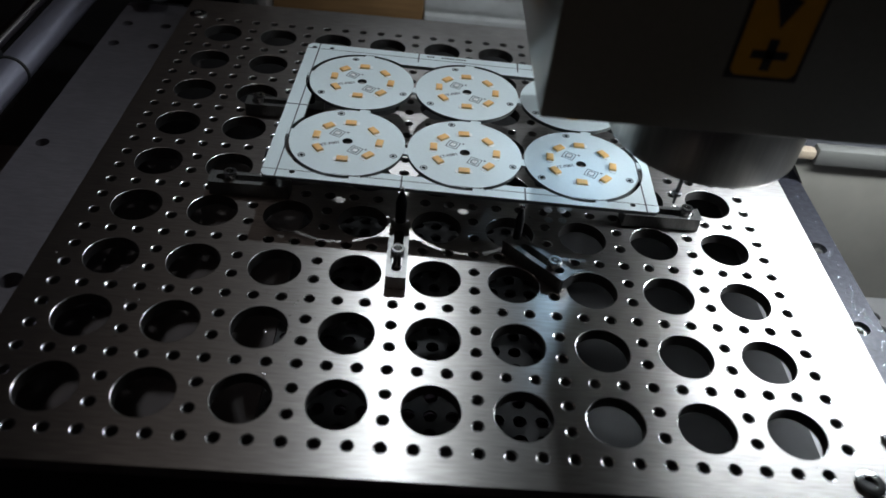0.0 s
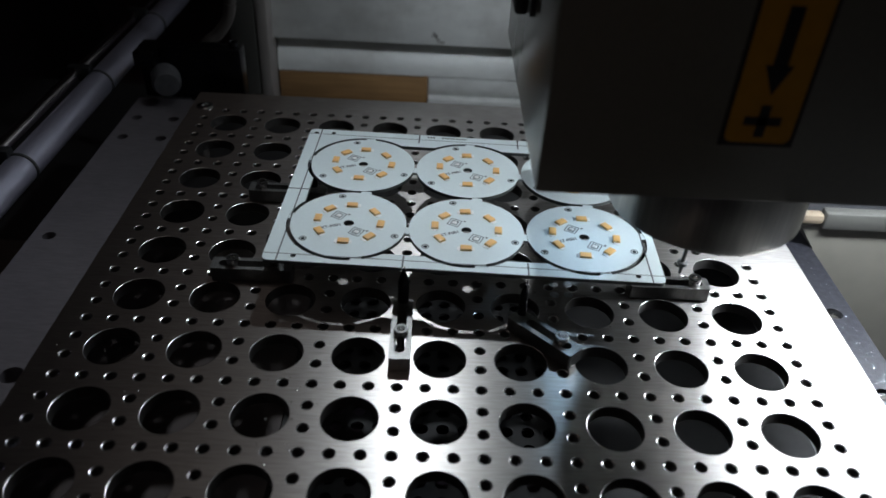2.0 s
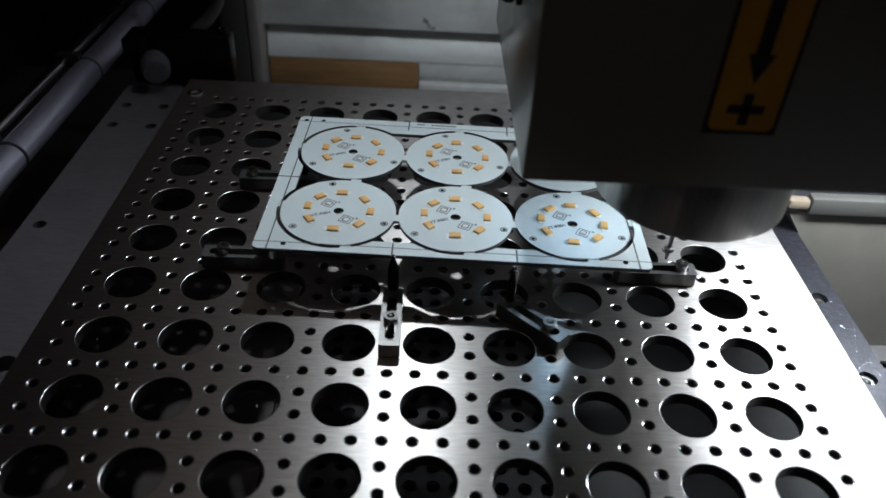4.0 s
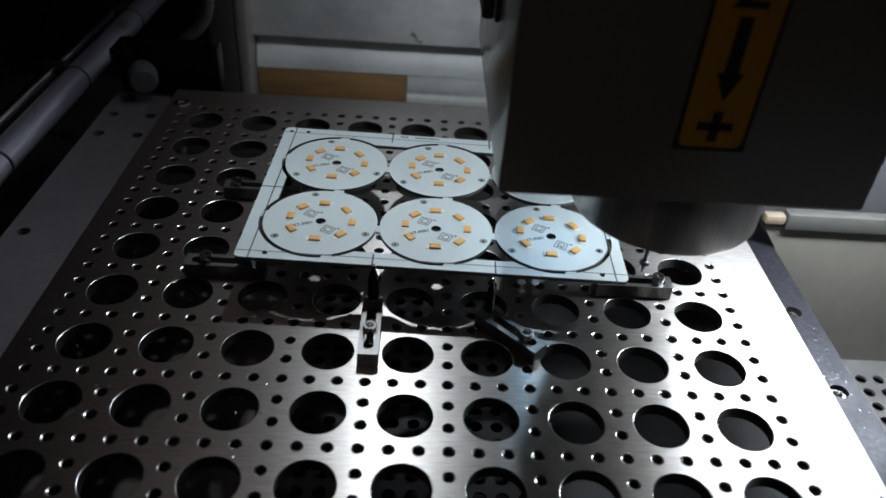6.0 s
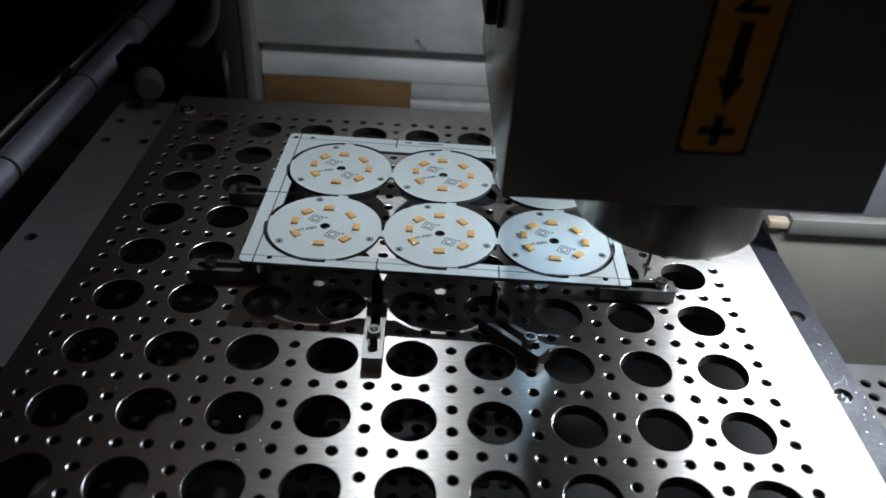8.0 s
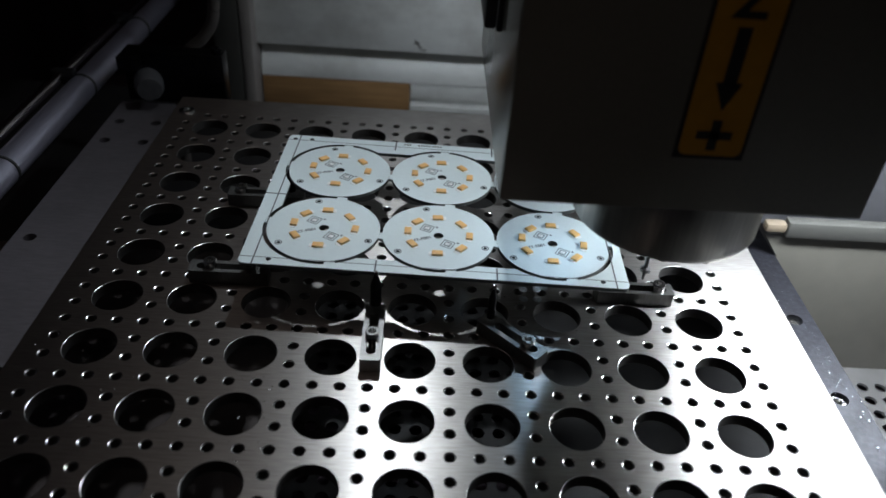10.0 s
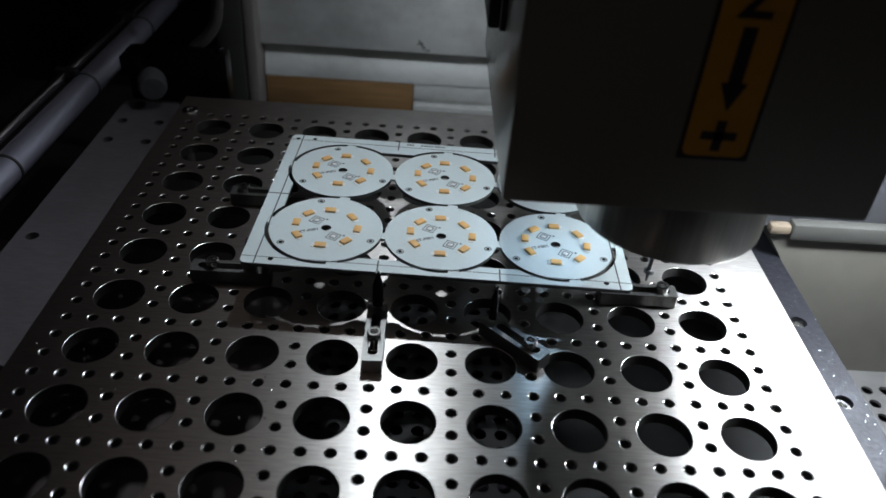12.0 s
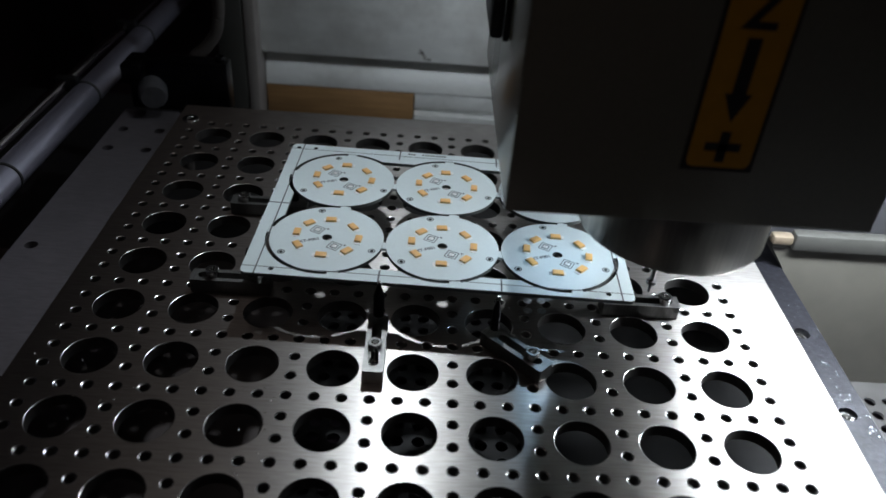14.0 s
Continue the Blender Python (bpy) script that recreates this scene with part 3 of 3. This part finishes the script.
def lamp_disc():
    """One round lamp board with its eight light-emitting diodes, at the panel's origin."""
    bm = bmesh.new()
    holes = [ring_points(0, 0, 0.0021, 20)]
    for a in (217, 339, 105):
        holes.append(ring_points(0.0207 * math.cos(radians(a)), 0.0207 * math.sin(radians(a)), 0.0008, 10))
    sheet(bm, [ring_points(0, 0, RAD, 72)] + holes, 0, ZT, 0, 1)
    disc = part("lamp_board", bm, [M_MASK, M_CORE], panel)
    # print
    bm = bmesh.new()
    for a in (217, 339, 105):
        cx, cy = 0.0207 * math.cos(radians(a)), 0.0207 * math.sin(radians(a))
        p = ring_points(cx, cy, 0.00135, 14)
        for i in range(14):
            strip(bm, *p[i], *p[(i + 1) % 14], 0.0004, ZT)
    for cx, cy in ((-0.0048, 0.0052), (0.0038, -0.0058)):
        q = ring_points(cx, cy, 0.0033, 4, 20, 380)
        for i in range(4):
            strip(bm, *q[i], *q[(i + 1) % 4], 0.00030, ZT)
        strip(bm, cx + 0.0036, cy + 0.0010, cx + 0.0048, cy + 0.0010, 0.0003, ZT)
        strip(bm, cx + 0.0042, cy + 0.0004, cx + 0.0042, cy + 0.0016, 0.0003, ZT + 0.00001)
        q = ring_points(cx, cy, 0.0018, 4, 20, 380)
        for i in range(4):
            strip(bm, *q[i], *q[(i + 1) % 4], 0.00034, ZT)
    part("print", bm, M_INK, disc, "dark printed marks")
    for cx, cy in ((-0.0048, 0.0052), (0.0038, -0.0058)):
        bm = bmesh.new()
        box(bm, -0.0009, 0.0009, -0.0009, 0.0009, 0, 0.00016, 0.00006)
        part("solder_pad", bm, M_PAD, disc, "", pose(cx, cy, ZT, 0, 0, 65))
    lettering("XT-F001", 0.0024, pose(-0.0066, -0.0036, ZT, 0, 0, 24), M_INK, disc, 0.00005, 0.02)
    led_mesh = None
    for k in range(8):
        a = (91, 42, 0, -44, -92, -147, 171, 134)[k]
        m = pose(0.0130 * math.cos(radians(a)), 0.0130 * math.sin(radians(a)), ZT, 0, 0, a + 90 + (2, -3, -4, 4, 2, 3, 8, -2)[k])
        if led_mesh is None:
            bm = bmesh.new()
            box(bm, -0.0023, 0.0023, -0.00150, 0.00150, 0.00005, 0.0006, 0.0001, 0)
            box(bm, -0.00215, 0.00215, -0.00138, 0.00138, 0.0005, 0.0010, 0.00012, 1)
            box(bm, -0.0036, -0.0022, -0.0013, 0.0013, 0, 0.00018, 0.00005, 2)
            box(bm, 0.0023, 0.0034, -0.0012, 0.0012, 0, 0.00016, 0.00005, 2)
            led_mesh = mesh_of("led", bm, [M_CASE, M_LED, M_PAD])
        ob = new("led", led_mesh)
        ob.parent, ob.matrix_basis = disc, m
        ob["label"] = "orange light-emitting diode"
    return disc


first = lamp_disc()
first.matrix_basis = pose(-PITCH_U, -PITCH_V / 2, 0)
for i in range(3):
    for j in range(2):
        if (i, j) != (0, 0):
            copy_thing(first, pose((i - 1) * PITCH_U, (j - 0.5) * PITCH_V, 0, 0, 0, (0, 2, -2)[i]))
# bridges that hold the discs
bridge = None
for i in range(3):
    for j in range(2):
        cu, cv = (i - 1) * PITCH_U, (j - 0.5) * PITCH_V
        spots = [284 if j == 0 else 88]
        spots += [172] if i == 0 else [8] if i == 2 else []
        spots += ([354] if i < 2 else []) + ([80] if j == 0 else [])
        for a in spots:
            if bridge is None:
                bm = bmesh.new()
                box(bm, -0.0004, SLOT + 0.0006, -0.0022, 0.0022, 0.0002, ZT - 0.0002)
                bridge = mesh_of("bridge", bm, M_MASK)
            ob = new("bridge", bridge)
            ob.parent, ob.matrix_basis = panel, pose(cu + (RAD - 0.0002) * math.cos(radians(a)), cv + (RAD - 0.0002) * math.sin(radians(a)), 0, 0, 0, a)

# ---- machine head ----
HX0, HX1, HY0, HY1, HZ = 0.0250, 0.1393, -0.0710, 0.060, 0.0800
head = empty("machine_head", pose(0, 0, HZ), "grey painted machine head with a steel spindle nose", "machine head")
bm = bmesh.new()
box(bm, HX0, HX1, HY0, HY1, 0, 0.30, 0.0012)
part("housing", bm, M_HEAD, head)
SX, SY = 0.0890, -0.0370
bm = bmesh.new()
lathe(bm, [(0.0, 0.001), (0.0330, 0.001), (0.0330, -0.0198), (0.0322, -0.0213), (0.0270, -0.0213), (0.0120, -0.0213), (0.0110, -0.0240), (0.0, -0.0240)], 72, pose(SX, SY, 0))
nose = part("spindle_nose", bm, M_NOSE, head, "turned steel spindle nose")
bm = bmesh.new()
lathe(bm, [(0.0, -0.0239), (0.0030, -0.0241), (0.0026, -0.0290), (0.0014, -0.0325), (0.0009, -0.0365), (0.0008, -0.0473), (0.0019, -0.0476), (0.0019, -0.0489), (0.0008, -0.0494), (0.0006, -0.0528), (0.0, -0.0534)], 20, pose(SX, SY, 0))
part("cutter", bm, M_CUTTER, nose, "thin dark cutter with a collar")

# switch on the head's side
bm = bmesh.new()
box(bm, HX0 - 0.0045, HX0, -0.004, 0.034, 0.030, 0.075, 0.0012)
switch = part("limit_switch", bm, M_DARK, head, "small black limit switch")
bm = bmesh.new()
box(bm, HX0 - 0.0022, HX0 - 0.0002, -0.0275, -0.0245, 0.0375, 0.075, 0.0004)
part("lever", bm, M_DARK, switch)

# label with arrow
LX0, LX1, LZ0, LZ1 = 0.0745, 0.0955, 0.0188, 0.0800
bm = bmesh.new()
box(bm, LX0, LX1, HY0 - 0.0003, HY0 + 0.0001, LZ0, LZ1)
plaque = part("label", bm, M_BLACK, head, "yellow label with a black arrow and plus sign")
bm = bmesh.new()
c = 0.0022
a0, a1, b0, b1 = LX0 + 0.0012 + c, LX1 - 0.0012 - c, LZ0 + 0.0012 + c, LZ1 - 0.0012 - c
sheet(bm, [ring_points(a0, b0, c, 6, 180, 270, False) + ring_points(a1, b0, c, 6, 270, 360, False) + ring_points(a1, b1, c, 6, 0, 90, False) + ring_points(a0, b1, c, 6, 90, 180, False)], 0.0, 0.00015)
bmesh.ops.transform(bm, matrix=pose(0, HY0 - 0.0003, 0, 90), verts=bm.verts)
part("label_face", bm, M_YELLOW, plaque)
bm = bmesh.new()
mx = (LX0 + LX1) / 2
yy0, yy1 = HY0 - 0.0006, HY0 - 0.00045
box(bm, mx - 0.0052, mx + 0.0052, yy0, yy1, LZ0 + 0.0065, LZ0 + 0.0091)
box(bm, mx - 0.0014, mx + 0.0014, yy0, yy1, LZ0 + 0.0030, LZ0 + 0.0126)
part("plus_sign", bm, M_BLACK, plaque)
bm = bmesh.new()
box(bm, mx - 0.0020, mx + 0.0020, yy0, yy1, LZ0 + 0.0235, LZ0 + 0.0398)
v = [bm.verts.new(p) for p in ((mx - 0.0038, yy0, LZ0 + 0.0240), (mx + 0.0038, yy0, LZ0 + 0.0240), (mx, yy0, LZ0 + 0.0155))]
w = [bm.verts.new((p.co.x, yy1, p.co.z)) for p in v]
bm.faces.new(v)
bm.faces.new(w)
for i in range(3):
    bm.faces.new((v[i], v[(i + 1) % 3], w[(i + 1) % 3], w[i]))
part("arrow", bm, M_BLACK, plaque)


lettering("Z", 0.0135, pose(mx, HY0 - 0.0005, LZ0 + 0.0425, 90), M_BLACK, plaque)

# ---- swarf lying about ----
def swarf(name, spots, label, size):
    rnd = random.Random(4)
    bm = bmesh.new()
    for x, y, z, sx, sy, count in spots:
        for _ in range(count):
            r = bmesh.ops.create_icosphere(bm, subdivisions=1, radius=size * rnd.uniform(0.4, 1.2))
            k = Vector((rnd.uniform(0.5, 1.8), rnd.uniform(0.4, 1.0), 0.5))
            at = pose(x + rnd.gauss(0, sx), y + rnd.gauss(0, sy), z + size * 0.25, 0, 0, rnd.uniform(0, 180))
            for v in r["verts"]:
                v.co = at @ Vector((v.co.x * k.x, v.co.y * k.y, v.co.z * k.z))
    return tagged(part(name, bm, M_CHIP), label, "metal chips", kind="stuff")


swarf("metal_chips", [(-0.050, -0.093, 0, 0.004, 0.012, 26), (-0.128, -0.100, 0, 0.010, 0.030, 14), (0.010, -0.015, 0, 0.06, 0.04, 14), (0.125, -0.06, 0, 0.015, 0.05, 10), (-0.09, -0.03, 0, 0.03, 0.04, 10)],
      "tiny bright metal chips scattered on the fixture plate", 0.00036)
swarf("metal_chips", [(0.1775, -0.028, -0.012, 0.0012, 0.006, 9), (0.1770, -0.008, -0.012, 0.0020, 0.014, 26), (0.1730, -0.042, -0.012, 0.004, 0.012, 22), (0.168, 0.015, -0.012, 0.004, 0.025, 5), (0.178, -0.060, -0.012, 0.002, 0.006, 24), (0.1755, -0.090, -0.012, 0.004, 0.012, 10), (0.172, -0.020, -0.012, 0.005, 0.020, 16)],
      "shiny metal chips lying on the dark side rail", 0.00025)

# Four low pale spots on the plate near the board's right front.
bm = bmesh.new()
for x, y in ((0.0478, -0.0132), (0.0536, -0.0128), (0.0474, -0.0198), (0.0533, -0.0195)):
    lathe(bm, [(0.0019, 0.0), (0.0017, 0.00008), (0.0009, 0.00013), (0.0, 0.00014)], 20, pose(x, y, 0.00004))
tagged(part("pale_spots", bm, mat("pale_spot_tone", (0.42, 0.46, 0.50), 0.6, 0.0, 0.25, 900)), "four pale raised spots on the fixture plate", "droplets", kind="stuff")

# ---- work lights that throw the light, fixed to the machine above the view ----
def work_light(at, target, sx, sy, hood=False):
    root = empty("work_light", look(at, target), "small bright white work light in a dark housing", "lamp", "work lights")
    bm = bmesh.new()
    box(bm, -sx / 2 - 0.004, sx / 2 + 0.004, -sy / 2 - 0.004, sy / 2 + 0.004, 0.002, 0.014, 0.001)
    part("housing", bm, M_DARK, root)
    bm = bmesh.new()
    box(bm, -sx / 2, sx / 2, -sy / 2, sy / 2, 0.0012, 0.0022)
    # Hood added out of view to keep the beam off the plate's rear.
    if hood:
        hd = bmesh.new()
        box(hd, -sx / 2 - 0.004, sx / 2 + 0.004, -sy / 2 - 0.0027, -sy / 2 - 0.0015, -0.0135, 0.008, 0.0003)
        part("hood", hd, M_DARK, root, "unseen black hood added to keep light off the plate's rear")
    part("lens", bm, glow("lamp_lens", (0.86, 0.94, 1.0), 30), root)
    return root


work_light(LAMP_LEFT, (-0.010, -0.055, 0), 0.012, 0.012, True)
work_light(LAMP_RIGHT, (0.208, -0.020, 0), 0.126, 0.016)
# Body of the assumed fill light, never in view.
fill_lamp = empty("camera_fill", look(LAMP_FILL, (-0.03, -0.03, 0.0)), "unseen warm white fill light assumed beside the camera", "lamp")
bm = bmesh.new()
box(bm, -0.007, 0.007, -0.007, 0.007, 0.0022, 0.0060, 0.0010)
part("housing", bm, M_DARK, fill_lamp)
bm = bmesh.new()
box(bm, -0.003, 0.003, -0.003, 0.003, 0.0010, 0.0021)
part("lens", bm, glow("camera_fill_lens", (1.0, 0.85, 0.78), 12), fill_lamp)
# Body of the added reflection panel, out of view overhead.
fixture = empty("reflection_fill", look((-0.26, 0.28, 0.948), (-0.10, 0.05, 0)), "unseen dim warm panel added for the plate's brownish reflection", "lamp")
bm = bmesh.new()
box(bm, -0.23, 0.23, -0.16, 0.16, 0.003, 0.012, 0.001)
part("frame", bm, M_DARK, fixture)
bm = bmesh.new()
box(bm, -0.22, 0.22, -0.15, 0.15, 0.001, 0.0029)
part("diffuser", bm, glow("dim_diffuser", (1.0, 0.85, 0.78), 0.2), fixture)
M_DIODE = glow("lamp_diode", (0.62, 0.82, 1.0), 25)


def diode_light(name, at, label, top):
    root = empty(name, pose(*at), label, "lamp")
    bm = bmesh.new()
    box(bm, -0.009, 0.009, -0.009, 0.009, 0.0015, top, 0.0008)
    part("housing", bm, M_DARK, root)
    bm = bmesh.new()
    lathe(bm, [(0, 0.0005), (0.0018, 0.0008), (0.0024, 0.0016), (0, 0.0016)], 16)
    part("diode", bm, M_DIODE, root)
    return root


diode_light("spindle_light", LAMP_NOSE, "small bluish spindle light under the machine head", 0.0053)
rear_lamp = diode_light("rear_light", LAMP_BACK, "small bluish light on an arm behind the machine head", 0.0070)
bm = bmesh.new()
box(bm, -0.004, 0.004, HY1 - LAMP_BACK[1] + 0.0002, 0.006, 0.0072, 0.0110, 0.0005)
part("arm", bm, M_DARK, rear_lamp)


def motions():
    """The machine stands still in this shot; the camera alone is carried."""


motions()
